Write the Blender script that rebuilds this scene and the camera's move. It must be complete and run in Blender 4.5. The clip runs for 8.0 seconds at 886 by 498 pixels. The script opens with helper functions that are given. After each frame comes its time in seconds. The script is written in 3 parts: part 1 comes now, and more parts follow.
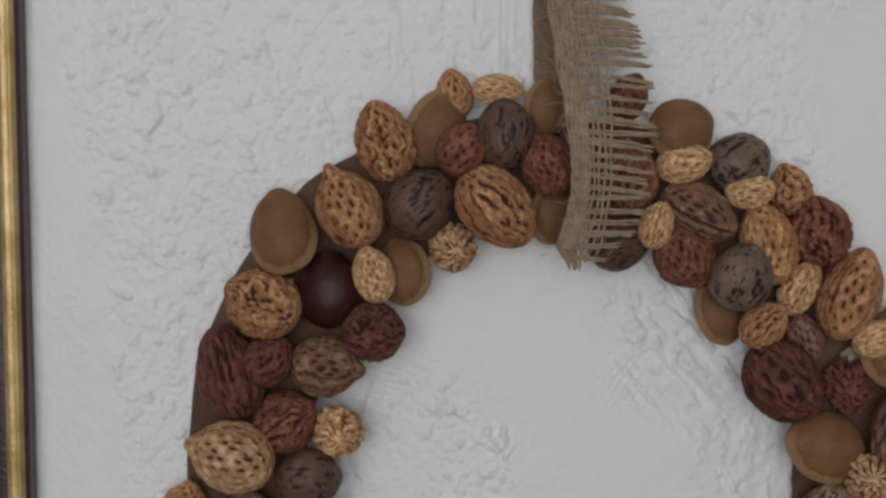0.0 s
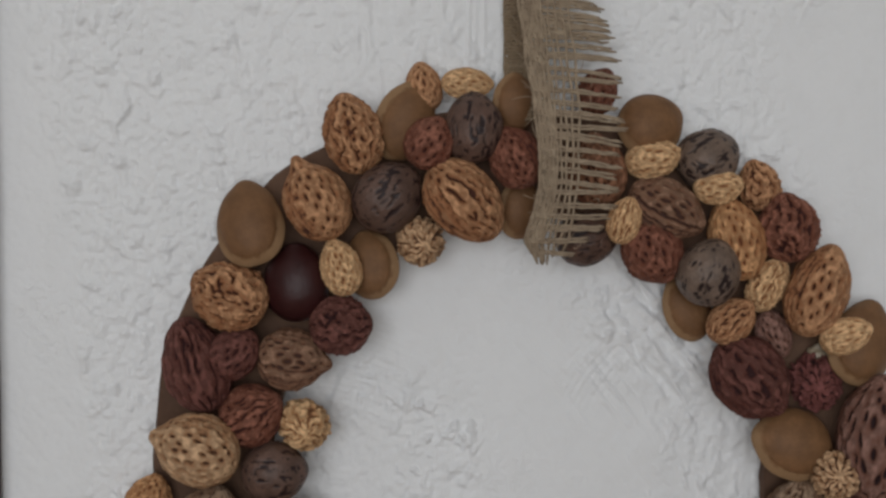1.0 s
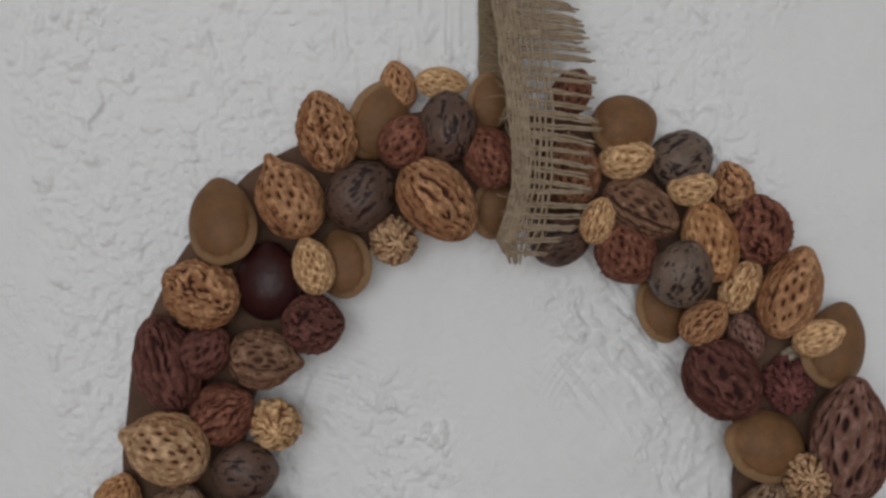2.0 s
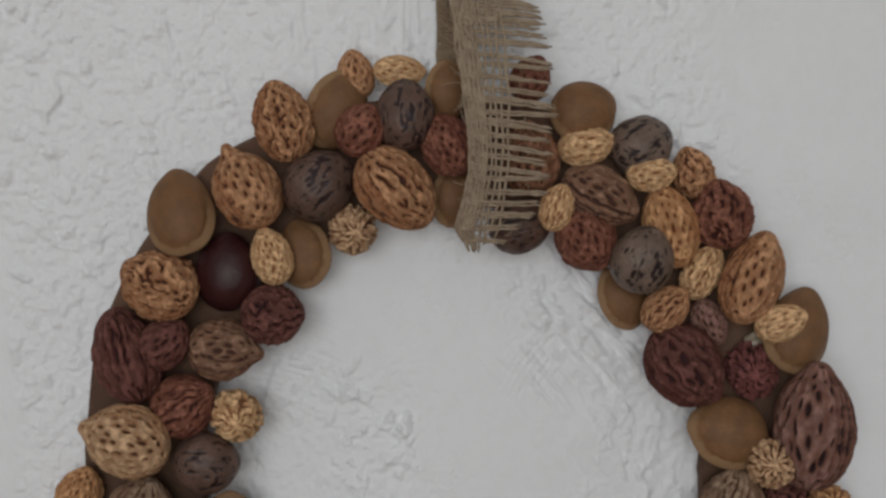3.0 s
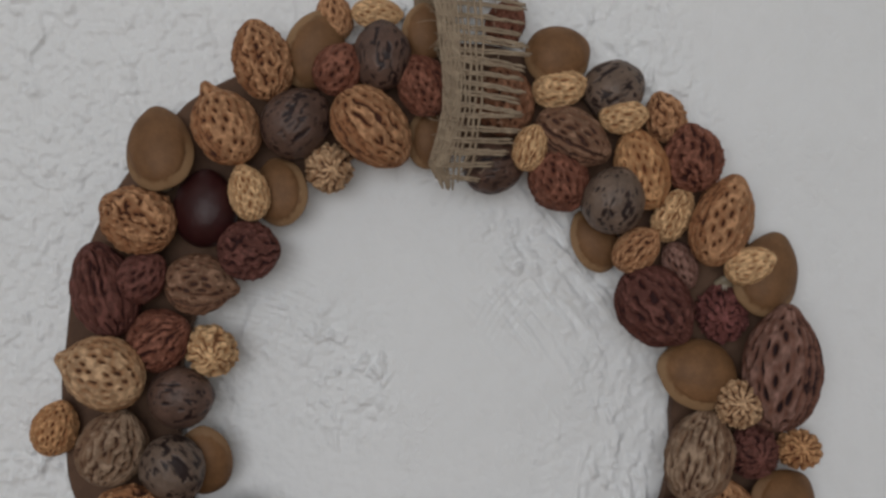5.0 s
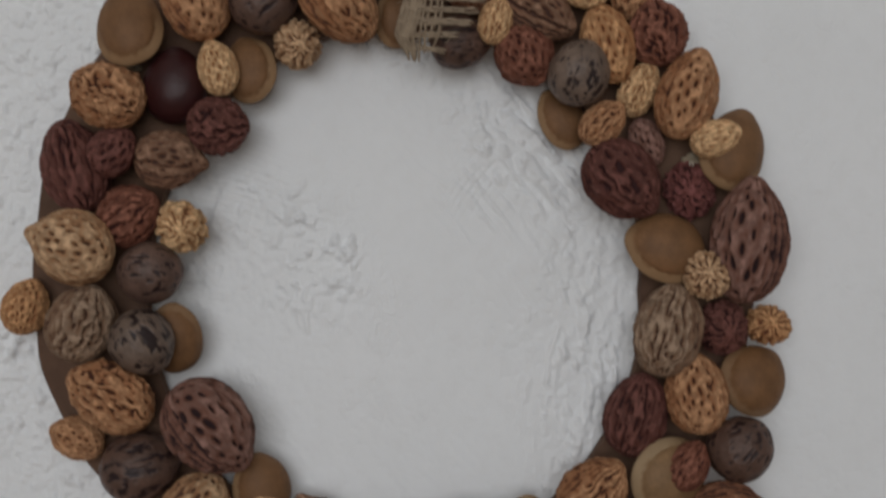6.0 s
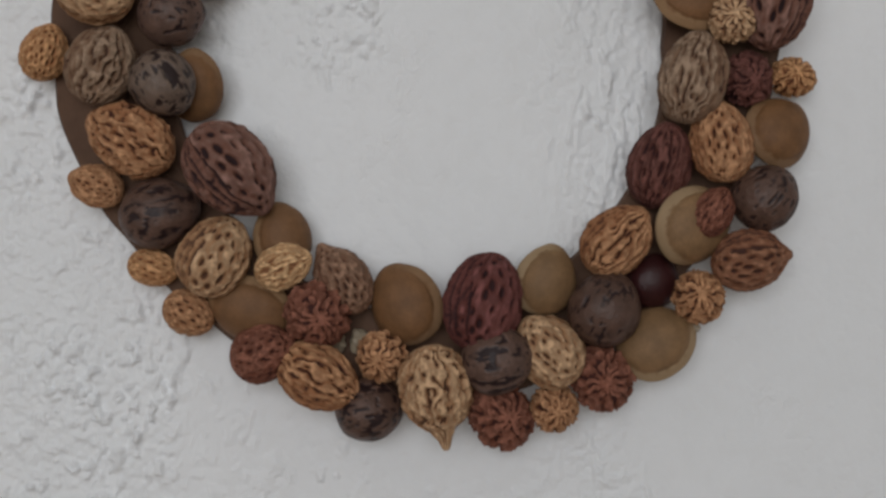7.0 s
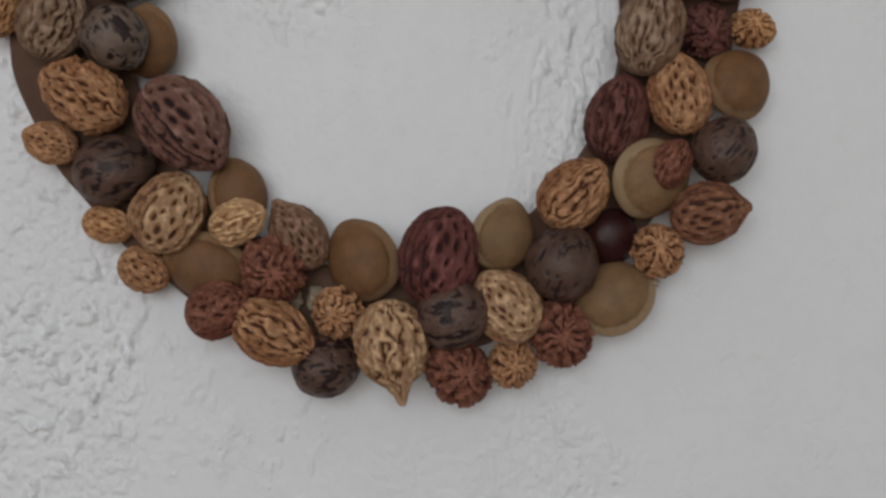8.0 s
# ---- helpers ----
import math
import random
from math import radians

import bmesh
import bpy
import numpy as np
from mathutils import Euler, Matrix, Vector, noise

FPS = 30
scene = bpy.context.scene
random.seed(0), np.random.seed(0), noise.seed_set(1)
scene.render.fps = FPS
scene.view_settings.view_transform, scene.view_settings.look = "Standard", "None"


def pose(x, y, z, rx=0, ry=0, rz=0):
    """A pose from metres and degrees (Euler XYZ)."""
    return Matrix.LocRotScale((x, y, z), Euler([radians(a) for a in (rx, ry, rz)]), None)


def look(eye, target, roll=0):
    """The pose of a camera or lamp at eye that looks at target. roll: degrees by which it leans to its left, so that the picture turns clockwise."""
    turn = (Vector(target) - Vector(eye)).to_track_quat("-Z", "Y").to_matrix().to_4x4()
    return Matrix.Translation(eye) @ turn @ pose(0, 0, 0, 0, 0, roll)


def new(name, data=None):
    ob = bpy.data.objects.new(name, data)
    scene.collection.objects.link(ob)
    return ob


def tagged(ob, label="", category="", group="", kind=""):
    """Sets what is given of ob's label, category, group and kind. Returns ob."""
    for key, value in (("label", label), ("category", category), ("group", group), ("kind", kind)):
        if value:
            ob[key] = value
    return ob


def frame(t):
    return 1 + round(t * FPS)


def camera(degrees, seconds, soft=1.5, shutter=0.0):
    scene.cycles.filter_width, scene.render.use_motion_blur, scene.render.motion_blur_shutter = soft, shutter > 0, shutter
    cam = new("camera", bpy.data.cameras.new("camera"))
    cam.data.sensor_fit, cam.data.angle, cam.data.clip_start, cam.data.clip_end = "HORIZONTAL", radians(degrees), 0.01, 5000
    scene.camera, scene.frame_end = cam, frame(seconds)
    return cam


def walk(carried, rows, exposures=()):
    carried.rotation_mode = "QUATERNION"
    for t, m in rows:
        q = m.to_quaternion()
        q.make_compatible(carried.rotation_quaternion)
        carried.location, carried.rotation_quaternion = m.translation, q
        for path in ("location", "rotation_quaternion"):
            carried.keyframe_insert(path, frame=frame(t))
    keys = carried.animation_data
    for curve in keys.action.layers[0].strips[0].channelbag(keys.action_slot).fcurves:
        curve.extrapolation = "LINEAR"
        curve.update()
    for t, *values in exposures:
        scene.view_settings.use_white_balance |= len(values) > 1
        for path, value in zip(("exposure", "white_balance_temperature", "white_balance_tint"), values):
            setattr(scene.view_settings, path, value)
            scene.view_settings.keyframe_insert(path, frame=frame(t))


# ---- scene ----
cam = camera(40.0, 8.0, soft=2.7, shutter=0.4)
PATH = [
    (0, (-0.04637, -0.45344, 0.11305), (-0.04447, 0.54349, 0.03478), -0.54),
    (0.5, (-0.04098, -0.45278, 0.11135), (-0.03086, 0.54376, 0.02885), -0.20),
    (1, (-0.03845, -0.45268, 0.10988), (-0.02838, 0.54434, 0.03346), -0.06),
    (2.3, (-0.02902, -0.45140, 0.10478), (-0.00463, 0.54612, 0.03888), 0.40),
    (2.5, (-0.02269, -0.45126, 0.10740), (-0.00126, 0.54590, 0.03522), 0.14),
    (3, (-0.01801, -0.45055, 0.10157), (0.00030, 0.54700, 0.03413), -0.26),
    (3.5, (-0.01465, -0.44884, 0.09948), (0.00297, 0.54837, 0.02702), -0.11),
    (4, (-0.01844, -0.44911, 0.09554), (0.00457, 0.54851, 0.03064), 0.43),
    (4.5, (-0.01421, -0.45150, 0.08093), (0.00625, 0.54587, 0.01139), 0.57),
    (4.7, (-0.01268, -0.45448, 0.07992), (0.00874, 0.54318, 0.01489), 0.58),
    (5.8, (-0.00049, -0.46399, 0.02096), (0.01759, 0.53585, 0.02130), 0.02),
    (6, (0.00219, -0.46334, 0.00942), (0.02183, 0.53642, -0.00009), 0.06),
    (6.5, (0.00592, -0.46296, -0.03829), (0.02657, 0.53680, -0.04566), 0.12),
    (7, (-0.00910, -0.46036, -0.08276), (0.01794, 0.53924, -0.09159), 0.25),
    (7.5, (-0.00137, -0.45973, -0.08725), (0.01913, 0.53997, -0.10073), 0.24),
    (8, (0.01154, -0.45733, -0.09954), (0.02777, 0.54251, -0.10729), -0.10),
]
walk(cam, [(t, look(eye, target, roll)) for t, eye, target, roll in PATH], exposures=[(0.0, -0.04), (4.5, -0.05), (5.8, -0.14), (6.6, -0.14), (7.0, -0.0), (8.0, 0.0)])

# ---- light: daylight from a window on the far side of the room ----
sky_world = bpy.data.worlds.new("sky")
scene.world = sky_world
sky_world.use_nodes = True
sky_tree = sky_world.node_tree
sky_node = sky_tree.nodes.new("ShaderNodeTexSky")
sky_node.sky_type, sky_node.sun_disc = "NISHITA", False
sky_node.sun_elevation, sky_node.sun_rotation = radians(40), radians(120)
sky_tree.links.new(sky_node.outputs[0], sky_tree.nodes["Background"].inputs[0])
sky_tree.nodes["Background"].inputs[1].default_value = 0.1

WEST, EAST, SOUTH, FLOOR, CEILING = -2.6, 1.9, -2.4, -1.45, 1.2
WIN_X0, WIN_X1, WIN_Z0, WIN_Z1 = -1.2, 0.5, -0.3, 0.85
lamp = bpy.data.lights.new("window_light", "AREA")
lamp.shape, lamp.size, lamp.size_y = "RECTANGLE", WIN_X1 - WIN_X0, WIN_Z1 - WIN_Z0
lamp.energy, lamp.color = 24.6, (0.96, 0.965, 0.985)
window_light = new("window_light", lamp)
middle = ((WIN_X0 + WIN_X1) / 2, (WIN_Z0 + WIN_Z1) / 2)
window_light.matrix_world = look((middle[0], SOUTH - 0.06, middle[1]), (middle[0], 0, middle[1]))


# ---- materials ----
def nodes_of(name, roughness=0.8):
    m = bpy.data.materials.new(name)
    m.use_nodes = True
    tree = m.node_tree
    base = tree.nodes["Principled BSDF"]
    base.inputs["Roughness"].default_value = roughness
    return m, tree, base


def add(tree, kind, **values):
    n = tree.nodes.new(kind)
    for key, value in values.items():
        n.inputs[key].default_value = value
    return n


def noise_of(tree, coords, scale, detail=4, rough=0.55):
    n = add(tree, "ShaderNodeTexNoise", Scale=scale, Detail=detail, Roughness=rough)
    tree.links.new(coords, n.inputs["Vector"])
    return n.outputs["Fac"]


def mixed(tree, fac, a, b):
    """A colour between a and b; each is a socket or an rgb triple."""
    n = tree.nodes.new("ShaderNodeMix")
    n.data_type = "RGBA"
    for socket, value in ((n.inputs["A"], a), (n.inputs["B"], b)):
        if isinstance(value, tuple):
            socket.default_value = (*value, 1)
        else:
            tree.links.new(value, socket)
    tree.links.new(fac, n.inputs["Factor"])
    return n.outputs["Result"]


def ranged(tree, value, a, b, low=0.0, high=1.0):
    n = add(tree, "ShaderNodeMapRange")
    for key, v in (("From Min", a), ("From Max", b), ("To Min", low), ("To Max", high)):
        n.inputs[key].default_value = v
    tree.links.new(value, n.inputs["Value"])
    return n.outputs["Result"]


def bumped(tree, base, height, strength, distance):
    n = add(tree, "ShaderNodeBump", Strength=strength, Distance=distance)
    tree.links.new(height, n.inputs["Height"])
    tree.links.new(n.outputs["Normal"], base.inputs["Normal"])


def coords_of(tree):
    return tree.nodes.new("ShaderNodeTexCoord").outputs["Object"]


def plain(name, a, b, scale, roughness=0.7, bump=0.3, metal=0.0):
    """A colour that wanders from a to b, with fine relief."""
    m, tree, base = nodes_of(name, roughness)
    c = coords_of(tree)
    large = noise_of(tree, c, scale, 5)
    tree.links.new(mixed(tree, ranged(tree, large, 0.3, 0.7), a, b), base.inputs["Base Color"])
    base.inputs["Metallic"].default_value = metal
    bumped(tree, base, noise_of(tree, c, scale * 9, 3), bump, 0.1 / scale)
    return m


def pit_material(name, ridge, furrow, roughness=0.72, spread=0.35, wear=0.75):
    """Dry stone of a fruit: the worn outer shell in one colour, the furrows in another that holds both stain and
    painted shade.
    """
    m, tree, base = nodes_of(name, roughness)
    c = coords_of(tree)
    stain_shade = tree.nodes.new("ShaderNodeAttribute")
    stain_shade.attribute_name = "furrow"
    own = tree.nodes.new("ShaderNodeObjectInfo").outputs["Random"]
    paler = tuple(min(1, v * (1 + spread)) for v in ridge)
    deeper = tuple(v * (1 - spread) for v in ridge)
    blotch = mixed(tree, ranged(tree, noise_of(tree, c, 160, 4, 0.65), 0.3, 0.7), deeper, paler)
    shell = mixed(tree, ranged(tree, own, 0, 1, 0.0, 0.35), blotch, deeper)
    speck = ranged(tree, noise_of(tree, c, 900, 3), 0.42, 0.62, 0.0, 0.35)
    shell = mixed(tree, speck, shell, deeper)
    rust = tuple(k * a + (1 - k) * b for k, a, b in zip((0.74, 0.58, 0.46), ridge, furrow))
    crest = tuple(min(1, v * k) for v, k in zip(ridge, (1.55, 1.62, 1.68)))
    worn = stain_shade.outputs["Fac"]
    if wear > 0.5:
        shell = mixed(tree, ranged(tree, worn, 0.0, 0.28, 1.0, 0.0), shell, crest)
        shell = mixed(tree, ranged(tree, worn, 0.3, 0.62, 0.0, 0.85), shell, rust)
        # furrow colour: dark residue, with the shade inside the groove painted in
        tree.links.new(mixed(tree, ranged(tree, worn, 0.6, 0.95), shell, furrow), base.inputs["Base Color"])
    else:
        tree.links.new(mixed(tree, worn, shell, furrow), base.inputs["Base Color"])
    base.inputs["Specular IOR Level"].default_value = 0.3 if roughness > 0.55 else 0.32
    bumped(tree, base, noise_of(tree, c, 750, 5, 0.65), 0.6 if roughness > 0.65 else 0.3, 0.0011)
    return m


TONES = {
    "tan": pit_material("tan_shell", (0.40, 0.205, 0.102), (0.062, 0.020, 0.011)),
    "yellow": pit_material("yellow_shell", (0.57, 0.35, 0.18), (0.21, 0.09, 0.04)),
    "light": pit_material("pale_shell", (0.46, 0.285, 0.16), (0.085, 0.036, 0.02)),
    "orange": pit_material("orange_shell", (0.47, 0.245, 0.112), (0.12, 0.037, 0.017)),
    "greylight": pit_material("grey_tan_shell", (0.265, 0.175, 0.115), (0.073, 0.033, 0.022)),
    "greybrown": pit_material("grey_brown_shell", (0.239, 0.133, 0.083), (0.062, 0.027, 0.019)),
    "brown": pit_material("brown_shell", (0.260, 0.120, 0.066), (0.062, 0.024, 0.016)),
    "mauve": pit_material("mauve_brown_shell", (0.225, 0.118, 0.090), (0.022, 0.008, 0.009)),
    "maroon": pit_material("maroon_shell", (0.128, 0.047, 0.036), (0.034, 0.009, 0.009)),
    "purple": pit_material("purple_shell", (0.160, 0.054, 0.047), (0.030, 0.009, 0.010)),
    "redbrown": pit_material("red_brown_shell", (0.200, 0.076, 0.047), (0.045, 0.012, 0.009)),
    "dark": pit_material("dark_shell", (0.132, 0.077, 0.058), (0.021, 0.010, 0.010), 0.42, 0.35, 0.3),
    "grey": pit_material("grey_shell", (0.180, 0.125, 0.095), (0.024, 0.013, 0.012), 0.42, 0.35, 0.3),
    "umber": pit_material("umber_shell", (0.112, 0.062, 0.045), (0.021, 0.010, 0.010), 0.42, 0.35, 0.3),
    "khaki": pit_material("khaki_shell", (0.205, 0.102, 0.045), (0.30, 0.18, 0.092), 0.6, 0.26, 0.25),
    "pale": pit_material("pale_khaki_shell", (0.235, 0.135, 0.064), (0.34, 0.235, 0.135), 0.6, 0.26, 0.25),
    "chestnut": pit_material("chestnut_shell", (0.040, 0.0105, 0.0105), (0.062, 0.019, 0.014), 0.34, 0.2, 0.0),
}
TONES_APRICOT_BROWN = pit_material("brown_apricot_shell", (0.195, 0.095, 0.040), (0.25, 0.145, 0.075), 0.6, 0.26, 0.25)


def plaster_material():
    """White wall paint over plaster: slightly glossy, with fine crests and pimples that the roller left."""
    m, tree, base = nodes_of("white_plaster", 0.55)
    c = coords_of(tree)
    tint = mixed(tree, ranged(tree, noise_of(tree, c, 9, 4), 0.3, 0.7), (0.81, 0.82, 0.825), (0.85, 0.855, 0.86))
    tree.links.new(mixed(tree, ranged(tree, noise_of(tree, c, 120, 3), 0.45, 0.8, 0, 0.4), tint, (0.78, 0.78, 0.775)), base.inputs["Base Color"])
    base.inputs["Specular IOR Level"].default_value = 0.4
    off = tree.nodes.new("ShaderNodeMath")
    off.operation = "ABSOLUTE"
    tree.links.new(ranged(tree, noise_of(tree, c, 130, 3, 0.6), 0.0, 1.0, -0.5, 0.5), off.inputs[0])
    crest = ranged(tree, off.outputs[0], 0.0, 0.11, 1.0, 0.0)
    where = ranged(tree, noise_of(tree, c, 30, 2), 0.54, 0.70, 0.0, 0.6)
    kept = tree.nodes.new("ShaderNodeMath")
    kept.operation = "MULTIPLY"
    tree.links.new(crest, kept.inputs[0])
    tree.links.new(where, kept.inputs[1])
    both = tree.nodes.new("ShaderNodeMath")
    both.operation = "MULTIPLY_ADD"
    both.inputs[1].default_value = 0.45
    tree.links.new(noise_of(tree, c, 420, 4, 0.6), both.inputs[0])
    tree.links.new(kept.outputs[0], both.inputs[2])
    bumped(tree, base, both.outputs[0], 0.55, 0.0008)
    return m


PLASTER = plaster_material()
PAINT = plain("matt_wall_paint", (0.70, 0.69, 0.66), (0.75, 0.74, 0.71), 6, 0.9, 0.1)
BOARDS = plain("wooden_floor", (0.22, 0.13, 0.07), (0.30, 0.19, 0.11), 8, 0.5, 0.2)
CARD = plain("brown_card", (0.085, 0.043, 0.025), (0.140, 0.076, 0.045), 60, 0.85, 0.3)
GLUE = plain("dried_glue", (0.28, 0.22, 0.15), (0.36, 0.29, 0.20), 200, 0.35, 0.2)
JUTE = plain("jute_thread", (0.25, 0.185, 0.125), (0.38, 0.295, 0.205), 300, 0.9, 0.5)
JUTE_DARK = plain("jute_strap", (0.20, 0.145, 0.09), (0.28, 0.205, 0.13), 300, 0.9, 0.5)
GILT = plain("gilt_moulding", (0.42, 0.27, 0.10), (0.66, 0.50, 0.24), 90, 0.38, 0.25, 0.55)
WALNUT = plain("dark_lacquer", (0.030, 0.010, 0.012), (0.060, 0.022, 0.020), 60, 0.35, 0.2)
CANVAS = plain("blank_canvas", (0.30, 0.26, 0.20), (0.36, 0.31, 0.24), 40, 0.9, 0.3)


# ---- helpers of this scene ----
def smooth(a, b, v):
    t = np.clip((v - a) / (b - a), 0, 1)
    return t * t * (3 - 2 * t)


TABLE = np.random.RandomState(7).rand(4096)


def lattice(i, j, k):
    return TABLE[(i * 73 + j * 1531 + k * 2917 + (i * j) % 61 * 5 + (j * k) % 53 * 11) % 4096]


def grain(x, y, z):
    """Smooth noise from -1 to 1 at arrays of places, one lump a unit."""
    i, j, k = (np.floor(v).astype(np.int64) for v in (x, y, z))
    fx, fy, fz = x - i, y - j, z - k
    fx, fy, fz = (f * f * f * (f * (f * 6 - 15) + 10) for f in (fx, fy, fz))
    i, j, k = i + 1000, j + 1000, k + 1000
    total = 0
    for a, wx in ((0, 1 - fx), (1, fx)):
        for b, wy in ((0, 1 - fy), (1, fy)):
            for c, wz in ((0, 1 - fz), (1, fz)):
                total = total + wx * wy * wz * lattice(i + a, j + b, k + c)
    return total * 2 - 1


def layered(x, y, z, octaves=3):
    total, size = 0, 1.0
    for o in range(octaves):
        total = total + size * grain(x * 2 ** o + 17 * o, y * 2 ** o + 5 * o, z * 2 ** o + 9 * o)
        size *= 0.5
    return total / 1.6


def interpolate(points, s):
    """The value at s along (place, value) pairs, eased."""
    places, values = zip(*points)
    return float(np.interp(s, places, values))


def mesh_object(name, verts, faces, material, parent=None, label="", shaded=True):
    me = bpy.data.meshes.new(name)
    me.from_pydata(verts, [], faces)
    me.materials.append(material)
    if shaded:
        me.polygons.foreach_set("use_smooth", np.ones(len(me.polygons), dtype=bool))
    me.update()
    ob = new(name, me)
    ob.parent = parent
    return tagged(ob, label)


def part(name, bm, material, parent=None, label="", shaded=False):
    me = bpy.data.meshes.new(name)
    bmesh.ops.recalc_face_normals(bm, faces=bm.faces)
    bm.to_mesh(me)
    bm.free()
    me.materials.append(material)
    if shaded:
        me.polygons.foreach_set("use_smooth", np.ones(len(me.polygons), dtype=bool))
    ob = new(name, me)
    ob.parent = parent
    return tagged(ob, label)


def box(bm, x0, x1, y0, y1, z0, z1):
    bmesh.ops.create_cube(bm, size=1, matrix=Matrix.Translation(((x0 + x1) / 2, (y0 + y1) / 2, (z0 + z1) / 2)) @ Matrix.Diagonal((x1 - x0, y1 - y0, z1 - z0, 1)))


def slab(name, *limits, material=None):
    bm = bmesh.new()
    box(bm, *limits)
    return tagged(part(name, bm, material or PAINT), kind="structure")


# ---- the room: the plastered wall, and plain walls that close the place ----
def plastered_wall():
    """One sheet of trowelled plaster, fine where the wreath hangs and coarse towards the corners, with a back and thickness."""
    def spaced(a, b, c, d, step):
        return np.concatenate([np.linspace(a, b, 14)[:-1], np.arange(b, c, step), np.linspace(c, d, 14)])
    xs = spaced(WEST, -0.225, 0.205, EAST, 0.0006)
    zs = spaced(FLOOR, -0.235, 0.19, CEILING, 0.0006)
    x, z = np.meshgrid(xs, zs, indexing="ij")
    o = np.zeros_like(x)
    # how rough the trowel left each patch
    patch = layered(x * 16 + 3, z * 16 + 8, o, 2)
    west = smooth(-0.07, -0.13, x) * (1 - 0.9 * smooth(-0.155, -0.185, x + 0.25 * np.maximum(0, z - 0.08)))
    rough = smooth(-0.2, 0.5, patch + 1.5 * west - 1.3 * smooth(0.10, 0.15, x) - 0.5 * smooth(-0.02, -0.06, z) - 1.2 * smooth(-0.155, -0.185, x))
    inner = np.exp(-(((x - 0.054) / 0.034) ** 2 + ((z - 0.048) / 0.042) ** 2))
    lower = np.exp(-(((x + 0.06) / 0.05) ** 2 + ((z + 0.16) / 0.03) ** 2))
    # broad waves, then lumps and dabs
    h = 0.0009 * layered(x * 22, z * 22, o + 3, 2)
    bent = 0.8 * layered(x * 60, z * 60, o + 91, 2)
    lump = np.maximum(0, layered(x * 170 + bent, z * 140 + bent, o + 11, 3) - 0.10) ** 1.2
    dab = np.maximum(0, layered(x * 300 + bent, z * 220 - bent, o + 15, 3) - 0.15) ** 1.1
    spread = rough + 0.7 * lower
    h = h + 0.0026 * spread * lump + 0.0042 * spread * smooth(-0.2, 0.5, grain(x * 38, z * 38, o + 5)) * dab
    wob = 1.1 * layered(x * 45, z * 45, o + 31, 2)

    def crests(v, thin):
        """Narrow raised lines where a field crosses zero."""
        return np.maximum(0, 1 - np.abs(v) / thin) ** 1.3

    # crests that the trowel dragged slantwise, inside the ring
    along, across = 0.62 * x - 0.78 * z, 0.78 * x + 0.62 * z
    lines = crests(grain(across * 210 + 0.35 * wob, along * 34, o + 41), 0.55) * smooth(-0.15, 0.35, grain(x * 70, z * 70, o + 43))
    h = h + 0.0020 * (inner + 0.08) * lines * (1 - smooth(0.10, 0.14, x))
    drag = layered(across * 330 + 0.4 * wob, along * 80, o + 47, 3)
    h = h + 0.0024 * inner * np.maximum(0, drag) ** 0.8
    flank = np.exp(-(((x - 0.068) / 0.022) ** 2 + ((z + 0.035) / 0.045) ** 2))
    ripple = layered(x * 260 + wob, z * 90 + wob, o + 45, 3)
    h = h + 0.0026 * flank * smooth(0.0, 0.8, ripple)
    # two fans of fine parallel comb marks
    for fx, fz, lean, size in ((-0.064, 0.030, -0.30, 0.017), (0.022, 0.028, 0.95, 0.012)):
        u = (x - fx) * math.cos(lean) + (z - fz) * math.sin(lean)
        w = (z - fz) * math.cos(lean) - (x - fx) * math.sin(lean) + 5 * u * u
        comb = smooth(-0.2, 0.9, np.sin(w * 2400 + 1.5 * wob))
        h = h + 0.00040 * comb * np.exp(-(u / size) ** 2 - (w / (0.8 * size)) ** 2)
    # long vertical strokes above the ring, one crisp beside the ribbon
    run = layered(x * 190, z * 30, o + 61, 2)
    h = h + 0.0016 * np.exp(-(((x + 0.02) / 0.05) ** 2 + ((z - 0.15) / 0.03) ** 2)) * smooth(0.1, 0.7, run)
    for sx, wide in ((-0.0215, 0.0007), (-0.0185, 0.0006), (-0.0245, 0.0005)):
        sway = sx + 0.0009 * layered(z * 30 + 900 * sx, o, o + 2, 2)
        h = h + 0.0007 * np.exp(-((x - sway) / wide) ** 2) * smooth(0.128, 0.14, z) * (0.6 + 0.4 * grain(x * 0, z * 90, o + sx * 999))
    h = h + 0.0006 * layered(x * 460, z * 460, o + 71, 2) * (0.25 + rough)
    nx, nz = x.shape
    front = np.stack([x, -h, z], -1).reshape(-1, 3)
    idx = np.arange(nx * nz).reshape(nx, nz)
    quads = np.stack([idx[:-1, :-1], idx[1:, :-1], idx[1:, 1:], idx[:-1, 1:]], -1).reshape(-1, 4)
    me = bpy.data.meshes.new("wall_north")
    me.vertices.add(len(front))
    me.vertices.foreach_set("co", front.astype(np.float32).ravel())
    me.loops.add(quads.size)
    me.loops.foreach_set("vertex_index", quads.astype(np.int32).ravel())
    me.polygons.add(len(quads))
    me.polygons.foreach_set("loop_start", np.arange(0, quads.size, 4, dtype=np.int32))
    me.polygons.foreach_set("use_smooth", np.ones(len(quads), dtype=bool))
    me.update(calc_edges=True)
    me.materials.append(PLASTER)
    return tagged(new("wall_north", me), "white trowelled plaster wall with lumps and drag marks", "wall", kind="structure")


